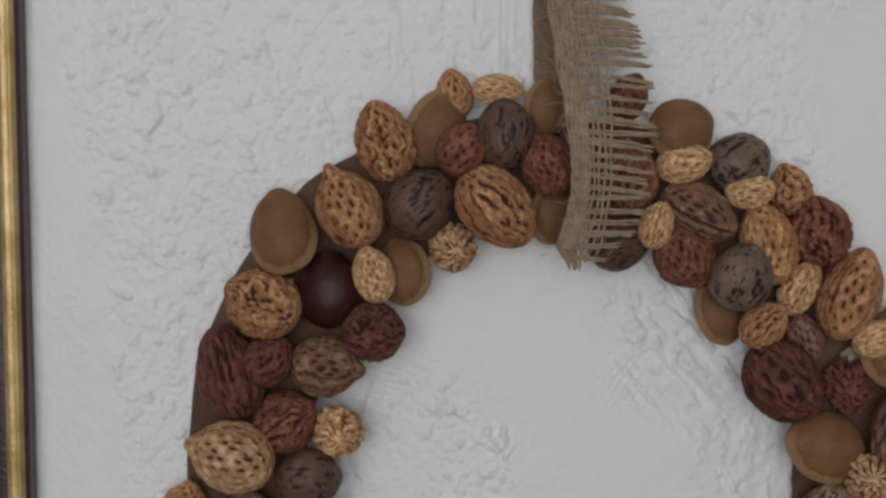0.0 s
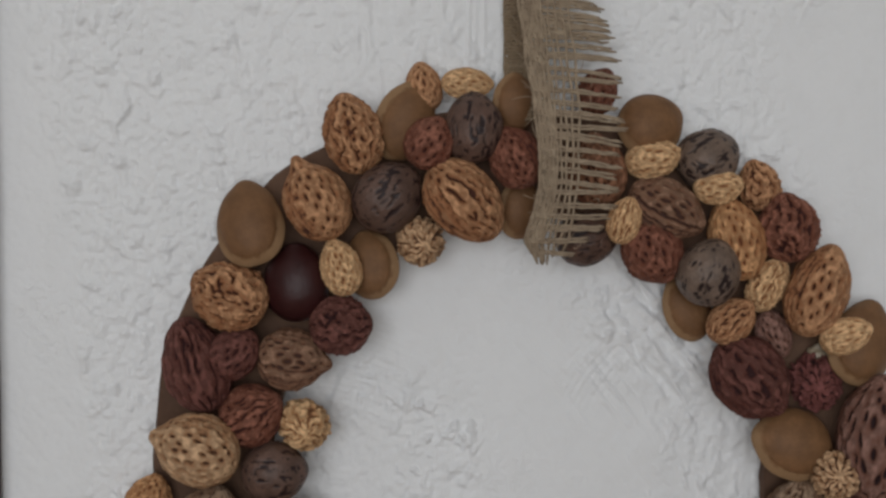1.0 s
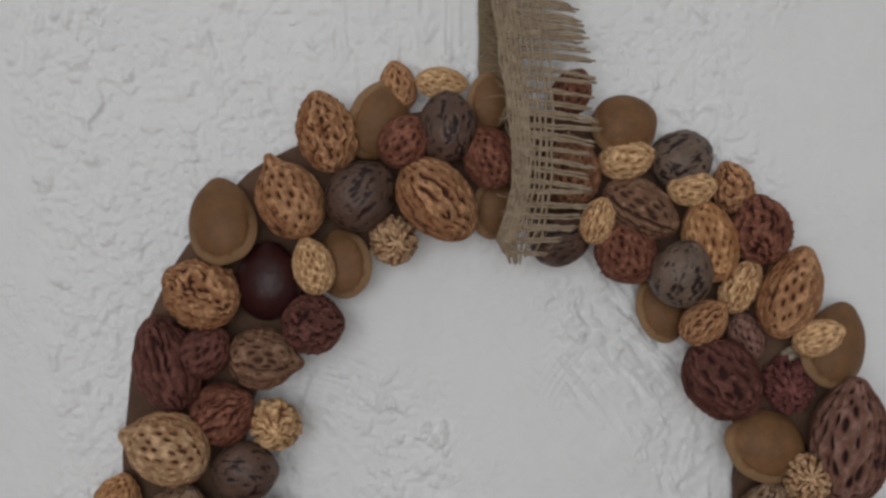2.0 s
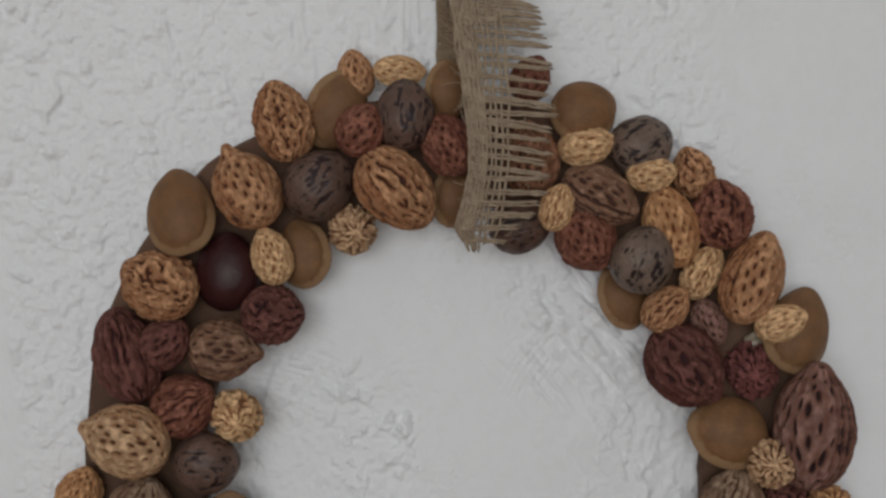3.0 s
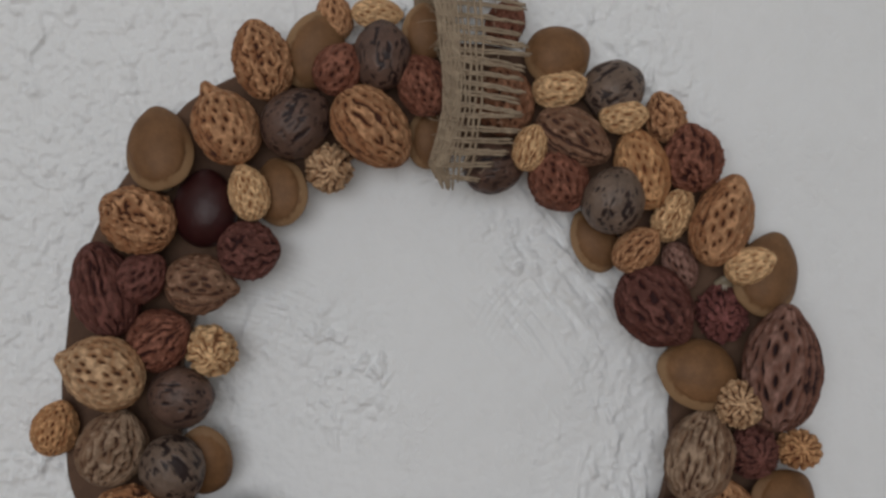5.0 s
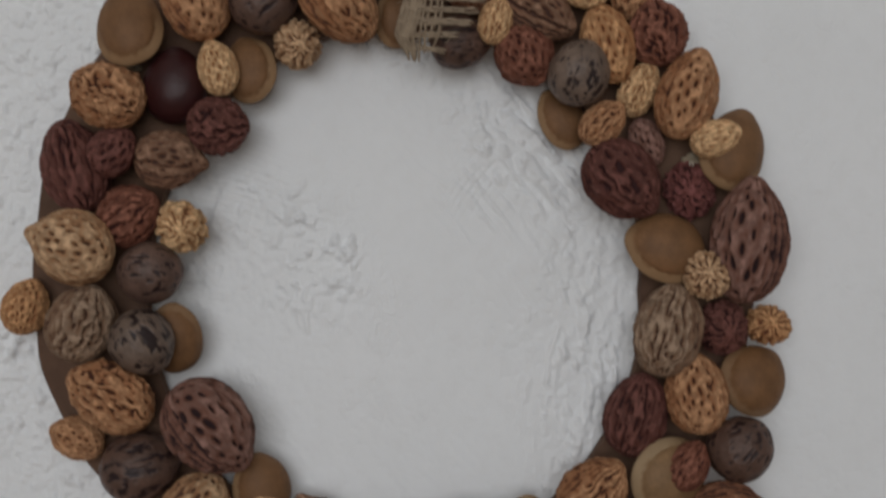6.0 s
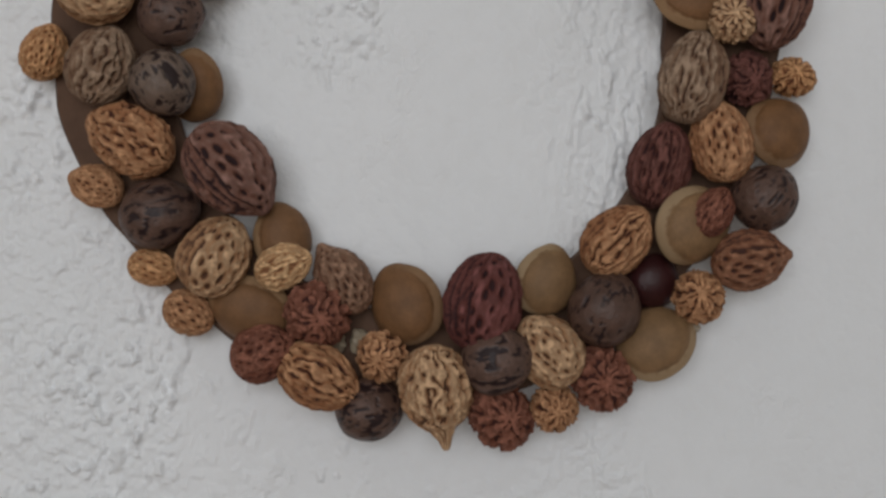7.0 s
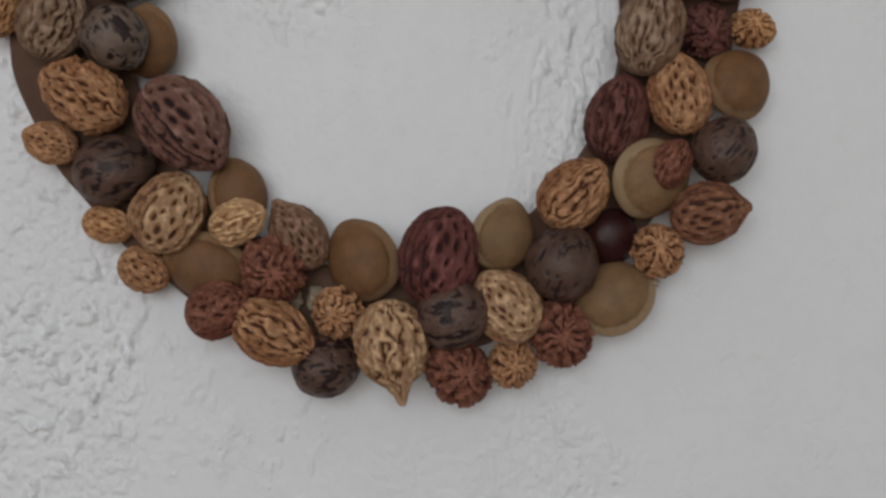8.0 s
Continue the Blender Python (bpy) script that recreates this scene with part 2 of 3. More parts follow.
plastered_wall()
slab("wall_core", WEST, EAST, 0.004, 0.12, FLOOR, CEILING, material=PLASTER)
slab("floor", WEST - 0.12, EAST + 0.12, SOUTH - 0.12, 0.12, FLOOR - 0.1, FLOOR, material=BOARDS)
slab("ceiling", WEST - 0.12, EAST + 0.12, SOUTH - 0.12, 0.12, CEILING, CEILING + 0.1)
slab("wall_east", EAST, EAST + 0.12, SOUTH, 0.12, FLOOR, CEILING)
slab("wall_west", WEST - 0.12, WEST, SOUTH, 0.12, FLOOR, CEILING)
south = bmesh.new()
box(south, WEST - 0.12, WIN_X0, SOUTH - 0.12, SOUTH, FLOOR, CEILING)
box(south, WIN_X1, EAST + 0.12, SOUTH - 0.12, SOUTH, FLOOR, CEILING)
box(south, WIN_X0, WIN_X1, SOUTH - 0.12, SOUTH, FLOOR, WIN_Z0)
box(south, WIN_X0, WIN_X1, SOUTH - 0.12, SOUTH, WIN_Z1, CEILING)
tagged(part("wall_south", south, PAINT), kind="structure")


# ---- the picture frame beside the wreath ----
def moulding(name, profile, length, material, parent, m, label=""):
    """A straight length of moulding with mitred ends. profile: (across, out) in metres, from the outer edge inwards."""
    bm = bmesh.new()
    rings = []
    for end in (0, 1):
        rings.append([bm.verts.new((-length / 2 + a if end == 0 else length / 2 - a, a, out)) for a, out in profile])
    n = len(profile)
    for k in range(n):
        bm.faces.new((rings[0][k], rings[0][(k + 1) % n], rings[1][(k + 1) % n], rings[1][k]))
    bm.faces.new(rings[0])
    bm.faces.new(rings[1][::-1])
    ob = part(name, bm, material, parent, label)
    ob.matrix_local = m
    return ob


def arc(a0, a1, o0, o1, rise, n=6):
    return [(a0 + (a1 - a0) * k / n, o0 + (o1 - o0) * k / n + rise * math.sin(math.pi * k / n)) for k in range(n + 1)]


def picture_frame():
    """A gilt frame with a dark lacquered outer edge; its east side is the one beside the wreath."""
    wide, high = 0.30, 0.52
    thing = tagged(new("picture_frame"), "gilt wooden picture frame with dark lacquered outer edge", "picture frame")
    thing.matrix_world = pose(-0.1990 - wide / 2, -0.002, 0.07, 0, 0.6, 0)
    edge = [(0, 0), (0, 0.006)] + arc(0.0, 0.0014, 0.006, 0.0075, 0.0004) + [(0.0014, 0)]
    band = [(0.0015, 0.002), (0.0015, 0.0076)] + arc(0.0015, 0.0038, 0.0077, 0.0092, 0.0008) + arc(0.0039, 0.0078, 0.0088, 0.0082, 0.0007) + [(0.0079, 0.002)]
    rim = [(0.0080, 0.001), (0.0080, 0.0072)] + arc(0.0080, 0.018, 0.0074, 0.0045, 0.0010) + [(0.018, 0.001)]
    for turn, length in ((0, high), (90, wide), (180, high), (270, wide)):
        reach = wide / 2 if length == high else high / 2
        face = Matrix(((0, -1, 0, 0), (0, 0, -1, 0), (1, 0, 0, 0), (0, 0, 0, 1)))
        m = Matrix.Rotation(radians(turn), 4, "Y") @ Matrix.Translation((reach, 0, 0)) @ face
        moulding("outer_edge", edge, length, WALNUT, thing, m, "dark lacquered outer edge")
        moulding("gilt_band", band, length, GILT, thing, m, "worn gilt band")
        moulding("inner_slope", rim, length, WALNUT, thing, m, "dark brown inner slope")
    bm = bmesh.new()
    box(bm, -wide / 2 + 0.016, wide / 2 - 0.016, -0.004, -0.0015, -high / 2 + 0.016, high / 2 - 0.016)
    part("canvas", bm, CANVAS, thing, "plain beige canvas")


picture_frame()

# ---- the wreath ----
CX, CZ, RX, RZ = -0.0003, -0.0106, 0.1165, 0.1305
wreath = tagged(new("wreath"), "wreath of glued fruit stones on a brown card ring", "wreath")
wreath.matrix_world = pose(CX, 0, CZ)


def card_ring():
    """The flat ring that carries the stones: bevelled edges, slightly wavy outline."""
    n, verts, faces = 180, [], []
    # cut by hand: wider on the west side than on the east
    outer = [(0, 0.129), (45.0, 0.1323), (90.1, 0.1367), (112.1, 0.1436), (130.0, 0.1472), (151.2, 0.1457), (171.6, 0.1413), (190.6, 0.1415), (212.2, 0.1349), (239.7, 0.1328), (270.0, 0.135), (300.3, 0.1281), (330.8, 0.125), (360, 0.129)]
    inner = [(0, 0.0855), (59.9, 0.0964), (110.1, 0.1002), (179.6, 0.0983), (270.0, 0.1025), (321.1, 0.0912), (342.6, 0.0884), (360, 0.0855)]
    for k in range(n):
        a = 360 * k / n
        r0, r1 = interpolate(inner, a), interpolate(outer, a)
        w = 0.0006 * math.sin(radians(9 * a + 40)) + 0.0004 * math.sin(radians(23 * a))
        for r, out in ((r0, 0.002), (r0 - 0.0008, 0.005), (r0, 0.0088), (r1 + w - 0.0008, 0.0088), (r1 + w, 0.0075), (r1 + w, 0.002)):
            verts.append((r * math.cos(radians(a)), -out, r * math.sin(radians(a))))
    for k in range(n):
        for q in range(6):
            faces.append((k * 6 + q, k * 6 + (q + 1) % 6, (k + 1) % n * 6 + (q + 1) % 6, (k + 1) % n * 6 + q))
    mesh_object("card_ring", verts, faces, CARD, wreath, "flat brown card ring", False)


card_ring()

NAMES = {"peach": "peach_stone", "plum": "plum_stone", "nectarine": "nectarine_stone", "apricot": "apricot_stone", "chestnut": "chestnut"}
THICK = {"peach": 0.86, "plum": 0.85, "nectarine": 0.92, "apricot": 0.62, "chestnut": 0.8}
WORDS = {"tan": "tan", "yellow": "pale yellow", "light": "pale tan", "orange": "orange-brown", "greylight": "grey-tan", "greybrown": "grey-brown",
         "brown": "brown", "mauve": "mauve-brown", "maroon": "dark maroon", "purple": "purplish", "redbrown": "red-brown", "dark": "dark brown",
         "grey": "grey-brown", "umber": "dark umber", "khaki": "khaki brown", "pale": "pale khaki", "chestnut": "glossy dark"}
LOOKS = {"holes": "stone pocked with small holes", "grooves": "stone with deep furrows", "banded": "stone with dark curved furrows", "rough": "stone with a flaky shell", "star": "stone seen end-on, furrows like a star",
         "plates": "stone with dark flecks", "folds": "stone with thick folds", "smooth": "stone, smooth"}
made = [0]


def pit(kind, x, out, z, length, width, turn, tone, style, tilt=None, nub=0.0, rim=None):
    """One stone, in millimetres: its centre, how far it stands out from the wall, its length, width and the way its tip points (degrees, anticlockwise from east)."""
    made[0] += 1
    rng = np.random.RandomState(made[0] * 13 + 5)
    big = length > 21
    nu, nv = (136, 98) if big else (100, 64)
    # finer on the side that faces the room
    if style == "star":
        u = np.concatenate([np.linspace(0, 1.4, nv // 4, endpoint=False)[1:], np.linspace(1.4, math.pi, nv - nv // 4 + 2)[:-1]])
        p = np.linspace(0, 2 * math.pi, nu, endpoint=False)
    else:
        u = np.linspace(0, math.pi, nv + 2)[1:-1]
        back = nu // 6
        p = np.concatenate([np.linspace(-0.4, math.pi + 0.4, nu - back, endpoint=False), np.linspace(math.pi + 0.4, 2 * math.pi - 0.4, back, endpoint=False)])
    u, p = np.meshgrid(u, p, indexing="ij")
    nv = len(u)
    u = np.concatenate([u.ravel(), [0.0, math.pi]])
    p = np.concatenate([p.ravel(), [0.0, 0.0]])
    ax, r = -np.cos(u), np.sin(u)
    o = rng.rand(3) * 50
    tip = {"peach": rng.uniform(0.015, 0.06), "plum": rng.uniform(0.02, 0.06), "apricot": 0.03, "nectarine": 0.02, "chestnut": 0.02}[kind]
    if style == "star":
        tip = 0.02
    tip += nub
    # ovoid: blunt at one end, drawn to a tip at the other
    r = r * (1 - 0.07 * ax) * (1 - 1.6 * tip * smooth(0.55, 1.0, ax))
    long = ax + tip * smooth(0.86, 1.0, ax) - 0.4 * (tip - nub) + 1.2 * nub * smooth(0.95, 1.0, ax)
    y, w = r * np.cos(p), r * np.sin(p)
    seam = np.abs(np.sin(p))
    keel = np.exp(-(seam / 0.16) ** 2) * smooth(0.05, 0.5, r)
    slit = np.exp(-(seam / 0.05) ** 2) * smooth(0.05, 0.5, r)
    if kind == "apricot":
        w = w * np.abs(np.sin(p)) ** 0.15
    n1 = layered(ax * 1.6 + o[0], y * 1.6 + o[1], w * 1.6 + o[2], 2)
    n2 = layered(ax * 7 + o[0], y * 7 + o[1], w * 7 + o[2], 2)
    warp = layered(ax * 2.4 + o[1], y * 2.4 + o[2], w * 2.4 + o[0], 2)
    gap = grain(ax * 3.6 + o[2], y * 6.5 + o[0], w * 6.5 + o[1])

    here = np.stack([ax, np.sin(u) * np.cos(p), np.sin(u) * np.sin(p)], -1)

    halo = [np.zeros_like(ax)]

    def holes(count, size):
        """Pocks spread evenly over the shell, long the way the stone is long."""
        g = np.zeros_like(ax)
        start = rng.rand() * 6
        for k in range(count):
            c = 1 - 2 * (k + 0.5) / count
            a = start + 2.39996 * k
            q = np.array([c, math.sqrt(1 - c * c) * math.cos(a), math.sqrt(1 - c * c) * math.sin(a)]) + rng.normal(size=3) * 0.05
            if q[2] < -0.5 and style != "star":
                continue
            s = size * rng.uniform(0.55, 1.25)
            stretch = rng.uniform(0.40, 0.75)
            lean = rng.uniform(-0.5, 0.5)
            e = here - q / np.linalg.norm(q)
            d2 = ((e[:, 0] + lean * e[:, 1]) * stretch) ** 2 + (e[:, 1] - lean * e[:, 0]) ** 2 + e[:, 2] ** 2
            g = np.maximum(g, np.exp(-(d2 / s ** 2) ** 3))
            halo[0] = np.maximum(halo[0], np.exp(-d2 / (1.7 * s) ** 2))
        return g

    def stripes(n, bend, sharp=0.15):
        wave = np.sin(n * p + bend * warp + rng.rand() * 6)
        halo[0] = np.maximum(halo[0], 0.8 * smooth(-0.3, 0.7, wave) * smooth(-0.6, -0.1, gap))
        return smooth(sharp, 0.85, wave)

    depth, lift = 0.09, 0.0
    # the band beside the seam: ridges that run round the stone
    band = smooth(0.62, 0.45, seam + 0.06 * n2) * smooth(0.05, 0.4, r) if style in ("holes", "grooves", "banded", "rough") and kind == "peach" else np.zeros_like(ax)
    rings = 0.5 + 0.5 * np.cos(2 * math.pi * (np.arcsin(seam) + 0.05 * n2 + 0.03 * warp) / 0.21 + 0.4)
    if style == "holes":
        g = holes(130 if big else 70, 0.064 if big else 0.080)
        if big:
            g = np.maximum(g * (1 - band), band * smooth(0.62, 0.9, rings) * smooth(-0.5, -0.2, gap))
        depth, lift = 0.16, 0.034
    elif style == "grooves":
        worm = grain(ax * 5.2 + o[2], y * 5.5 + o[0], w * 5.5 + o[1])
        g = np.maximum(stripes(int(rng.randint(16, 21)) if big else 13, rng.uniform(3.5, 6.0), 0.26) * smooth(-0.30, -0.06, worm), holes(70, 0.060))
        g = np.maximum(g * (1 - band), band * smooth(0.55, 0.9, rings) * smooth(-0.5, -0.2, gap))
        depth, lift = 0.16, 0.034
    elif style == "banded":
        edge = smooth(0.93, 0.70, seam)
        worm = grain(ax * 4.2 + o[2], y * 5 + o[0], w * 5 + o[1])
        g = np.maximum(holes(96, 0.092), edge * stripes(16, 2.6, -0.25) * smooth(-0.55, -0.3, worm))
        g = np.maximum(g * (1 - band), band * smooth(0.22, 0.6, rings) * smooth(-0.8, -0.55, gap))
        depth, lift = 0.15, 0.026
    elif style == "rough":
        worm = grain(ax * 6 + o[2], y * 6 + o[0], w * 6 + o[1])
        g = np.maximum(stripes(13, 9.0, 0.25) * smooth(-0.1, 0.15, worm), holes(90, 0.060))
        depth, lift = 0.16, 0.085
    elif style == "star":
        n = int(rng.randint(9, 13))
        wave = np.sin(n * p + 5.5 * warp + 1.2 * n2) + 0.55 * gap
        knob = layered(ax * 5 + o[0], y * 5 + o[1], w * 5 + o[2], 2)
        g = np.maximum(smooth(0.2, 0.9, wave) * smooth(0.12, 0.40, r), holes(80, 0.055))
        depth, lift = 0.19 + 0.08 * knob, 0.10
    elif style == "folds":
        spiky = np.maximum(0, layered(ax * 4.5 + o[2], y * 4.5 + o[1], w * 4.5 + o[0], 2))
        g = np.maximum(stripes(9, 6.5, 0.2) * smooth(-0.5, -0.1, gap), holes(60, 0.06))
        depth, lift = 0.19 - 0.16 * spiky, 0.085
    elif style == "plates":
        f = layered(ax * 2.3 + 1.1 * warp + o[2], y * 7.5 + o[1], w * 7.5 + o[0], 2)
        lace = layered(ax * 5 + o[1], y * 14 + o[2], w * 14 + o[0], 2)
        g = np.maximum(smooth(0.0, 0.09, f + 0.3 * lace - rng.uniform(0.02, 0.14)) * smooth(-0.6, 0.0, gap), 0.7 * holes(24, 0.05))
        depth = 0.035
    else:
        g = keel * 0.8
        depth = 0.0
    n3 = layered(ax * 13 + o[1], y * 13 + o[0], w * 13 + o[2], 2)
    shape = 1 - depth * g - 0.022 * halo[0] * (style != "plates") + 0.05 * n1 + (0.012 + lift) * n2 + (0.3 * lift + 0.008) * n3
    if kind == "apricot":
        # a lens with a pale keel, broad on one side
        toward = radians((turn + 90 if rim is None else rim) - turn)
        side = smooth(-0.35, 0.55, ax * math.cos(toward) + np.sin(u) * np.cos(p) * math.sin(toward))
        flat = np.abs(np.sin(u) * np.sin(p))
        shape = 1 + 0.02 * n1 + 0.005 * n2 + (0.03 + 0.075 * side) * np.exp(-(flat / 0.22) ** 2)
        shape -= 0.03 * side * np.exp(-((flat - 0.42) / 0.07) ** 2)
        long = long * (1 + 0.06 * side * np.exp(-(flat / 0.22) ** 2))
        g = (0.15 + 0.8 * side) * smooth(0.50, 0.30, flat + 0.12 * n2)
    elif kind == "chestnut":
        shape = 1 + 0.02 * n1
        g = np.zeros_like(ax)
    elif style in ("holes", "grooves", "rough", "banded"):
        shape = shape + 0.10 * keel - 0.09 * slit + 0.035 * band * (rings - 0.5)
        g = np.maximum(g, 0.75 * slit)
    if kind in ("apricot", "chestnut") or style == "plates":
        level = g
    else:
        # follows the cut, so groove shade enters the colour along with the stain
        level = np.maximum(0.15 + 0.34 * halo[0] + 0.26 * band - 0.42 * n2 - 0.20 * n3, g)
    thick = length * 0.8 if style == "star" else width * THICK[kind]
    size = (thick, length, width) if style == "star" else (length, width, thick)
    v = np.stack([long, y * shape, w * shape], -1)
    v[:, 0] *= 1 + 0.03 * n1 - 0.5 * depth * g * smooth(0.6, 1.0, np.abs(ax))
    v = v / np.abs(v).max(axis=0) * (np.array(size) / 2000)
    idx = np.arange(nu * nv).reshape(nv, nu)
    nxt = np.roll(idx, -1, axis=1)
    quads = np.stack([idx[:-1], idx[1:], nxt[1:], nxt[:-1]], -1).reshape(-1, 4).tolist()
    quads += [(nu * nv, int(a), int(b)) for a, b in zip(idx[0], nxt[0])]
    quads += [(nu * nv + 1, int(b), int(a)) for a, b in zip(idx[-1], nxt[-1])]
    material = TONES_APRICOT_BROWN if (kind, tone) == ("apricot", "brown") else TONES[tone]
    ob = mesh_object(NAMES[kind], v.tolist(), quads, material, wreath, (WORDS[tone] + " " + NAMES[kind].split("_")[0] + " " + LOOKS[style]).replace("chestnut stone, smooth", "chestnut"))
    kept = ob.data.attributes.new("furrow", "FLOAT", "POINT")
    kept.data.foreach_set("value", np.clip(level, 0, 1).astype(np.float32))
    roll = rng.choice((-1, 1)) * rng.uniform(8, 28) if tilt is None else tilt
    # local: length, width, thickness; the thickness points into the room
    stand = Matrix(((1, 0, 0, 0), (0, 0, -1, 0), (0, 1, 0, 0), (0, 0, 0, 1)))
    lie = Matrix.Rotation(radians(roll), 4, "X") @ Matrix.Rotation(radians(rng.uniform(-8, 8)), 4, "Y")
    if kind == "apricot":
        lie = Matrix.Rotation(radians(16 + rng.uniform(-4, 6)), 4, Vector((math.sin(toward), -math.cos(toward), 0)))
    if style == "star":
        lie = Matrix.Rotation(radians(rng.uniform(-14, 14)), 4, "X") @ Matrix.Rotation(radians(-90 + rng.uniform(-14, 14)), 4, "Y")
    ob.matrix_local = Matrix.Translation((x / 1000 - CX, -out / 1000, z / 1000 - CZ)) @ stand @ Matrix.Rotation(radians(turn), 4, "Z") @ lie
    return ob


def glue(x, out, z, wide, high, seed):
    """A smear of dried glue between the stones, in millimetres."""
    rng = np.random.RandomState(seed)
    bm = bmesh.new()
    bmesh.ops.create_icosphere(bm, subdivisions=4, radius=1)
    for v in bm.verts:
        a, b, c = v.co
        k = 1 + 0.35 * noise.noise(Vector((a, b, c)) * 1.7 + Vector((seed, 0, 0))) + 0.12 * noise.noise(Vector((a, b, c)) * 5)
        v.co = Vector((a * wide / 2000 * k, b * 0.0024 * k, c * high / 2000 * k))
    ob = part("glue", bm, GLUE, wreath, "cloudy dried glue", True)
    ob.matrix_local = Matrix.Translation((x / 1000 - CX, -out / 1000, z / 1000 - CZ)) @ Matrix.Rotation(rng.rand() * 3, 4, "Y")


# ---- the burlap ribbon that the wreath hangs by ----
def thread(name, points, radius, material, parent, rng, sides=6):
    """A yarn along points, its thickness uneven."""
    verts, faces = [], []
    n = len(points)
    for k, q in enumerate(points):
        ahead = (points[min(k + 1, n - 1)] - points[max(k - 1, 0)]).normalized()
        side = ahead.cross(Vector((0, 1, 0))).normalized()
        up = side.cross(ahead)
        size = radius * rng.uniform(0.8, 1.2) * (0.55 if k in (0, n - 1) else 1)
        for a in range(sides):
            b = 2 * math.pi * a / sides
            verts.append(q + side * (size * math.cos(b)) + up * (size * 0.75 * math.sin(b)))
    for k in range(n - 1):
        for a in range(sides):
            faces.append((k * sides + a, k * sides + (a + 1) % sides, (k + 1) * sides + (a + 1) % sides, (k + 1) * sides + a))
    faces += [tuple(range(sides))[::-1], tuple(range((n - 1) * sides, n * sides))]
    return mesh_object(name, [tuple(v) for v in verts], faces, material, parent)


def burlap_ribbon():
    rng = random.Random(5)
    thing = tagged(new("burlap_ribbon"), "frayed natural burlap ribbon looped over the top of the wreath", "ribbon")
    left = [(0.073, -0.002), (0.081, -0.0063), (0.0996, -0.0012), (0.119, -0.0023), (0.141, -0.0055), (0.165, -0.0077), (0.200, -0.0095)]
    right = [(0.073, 0.0053), (0.081, 0.0085), (0.0896, 0.0105), (0.105, 0.0117), (0.125, 0.0120), (0.145, 0.0110), (0.165, 0.0095), (0.200, 0.008)]
    fringe = [(0.073, 0.008), (0.084, 0.020), (0.0875, 0.0241), (0.099, 0.0272), (0.125, 0.0275), (0.149, 0.0258), (0.160, 0.0222), (0.200, 0.0195)]
    out = [(0.073, 0.030), (0.080, 0.0345), (0.095, 0.040), (0.115, 0.0405), (0.135, 0.037), (0.150, 0.029), (0.165, 0.022), (0.200, 0.012)]

    def place(s, z, lift=0.0):
        a, b = interpolate(left, z), interpolate(right, z)
        return Vector((a + (b - a) * s, -interpolate(out, z) - lift, z))
    # lengthwise yarns: a thick mat at the selvedge, then a few far apart
    crowded = [0.036 * k for k in range(13)]
    for k, s in enumerate(crowded + [0.56, 0.70, 0.84, 0.985]):
        low = 0.0735 + rng.uniform(-0.002, 0.005)
        zs = np.linspace(low, 0.198, 60)
        j = rng.uniform(-0.015, 0.015)
        flare = rng.uniform(-0.05, 0.05)
        pts = [place(s + j + 0.02 * math.sin(z * 300 + 2.1 * k) + flare * float(smooth(0.086, 0.074, z)), z, 0.0005 * math.sin(z * 1400 + k * math.pi) + rng.uniform(0, 0.0002)) for z in zs]
        thread("warp_yarn", pts, 0.00056 if s < 0.5 else 0.00048, JUTE, thing, rng)
    # crosswise yarns in bundles of two or three, frayed past the weave
    z = 0.0765
    row = 0
    while z < 0.197:
        tight = z > 0.146
        reach = (interpolate(fringe, z) - interpolate(left, z)) / (interpolate(right, z) - interpolate(left, z)) * rng.uniform(0.95, 1.02)
        droop = rng.uniform(0.0002, 0.0026) - 0.0015 * (z < 0.10)
        together = rng.uniform(0.55, 1.0)
        for n in range(rng.choice((2, 2, 3))):
            s_end = reach * rng.uniform(0.95, 1.03)
            sag = droop + rng.uniform(-0.0005, 0.0005)
            pts = []
            for q in range(15):
                f = q / 14
                s = -0.03 + (s_end + 0.03) * f
                loose = max(0.0, s - 1) / max(0.2, s_end - 1)
                step = 0.00095 * n * (1 - (1 - together) * loose)
                pt = place(s, z + step + rng.uniform(-0.0002, 0.0002) - sag * f * f, 0.0005 * math.sin(q * 2.1 + (row + n) * math.pi))
                pt.z -= 0.0012 * f
                pt.y += 0.004 * loose * loose * rng.uniform(0.3, 1.0)
                pts.append(pt)
            thread("weft_yarn", pts, 0.0005, JUTE, thing, rng)
        row += 1
        z += rng.uniform(0.0033, 0.0043) if not tight else rng.uniform(0.0022, 0.0030)
    # loose fibres, most of them along the selvedge
    for k in range(80):
        z = rng.uniform(0.076, 0.19)
        q = place(rng.choice((0.0, 0.02, rng.uniform(0, 0.5), rng.uniform(0, 1), rng.uniform(0.8, 1.6))), z, 0.0008)
        d = Vector((rng.uniform(-0.6, 0.9), -rng.uniform(0, 0.4), rng.uniform(-1, 0.6))).normalized() * rng.uniform(0.0004, 0.0009)
        bend = Vector((rng.uniform(-1, 1), 0, rng.uniform(-1, 1))) * 0.00014
        pts = [q + d * n + bend * n * n for n in range(7)]
        thread("loose_fibre", pts, 0.00013, JUTE, thing, rng, 4)
    # the tail that runs up the wall behind
    for k in range(9):
        pts = [Vector((-0.0113 + 0.0012 * k + 0.0002 * math.sin(z * 300 + k), -0.0045 - 0.0005 * math.sin(z * 1500 + k * math.pi) - 0.012 * float(smooth(0.150, 0.125, z)), z)) for z in np.linspace(0.122, 0.2, 46)]
        thread("tail_warp_yarn", pts, 0.0006, JUTE_DARK, thing, rng)
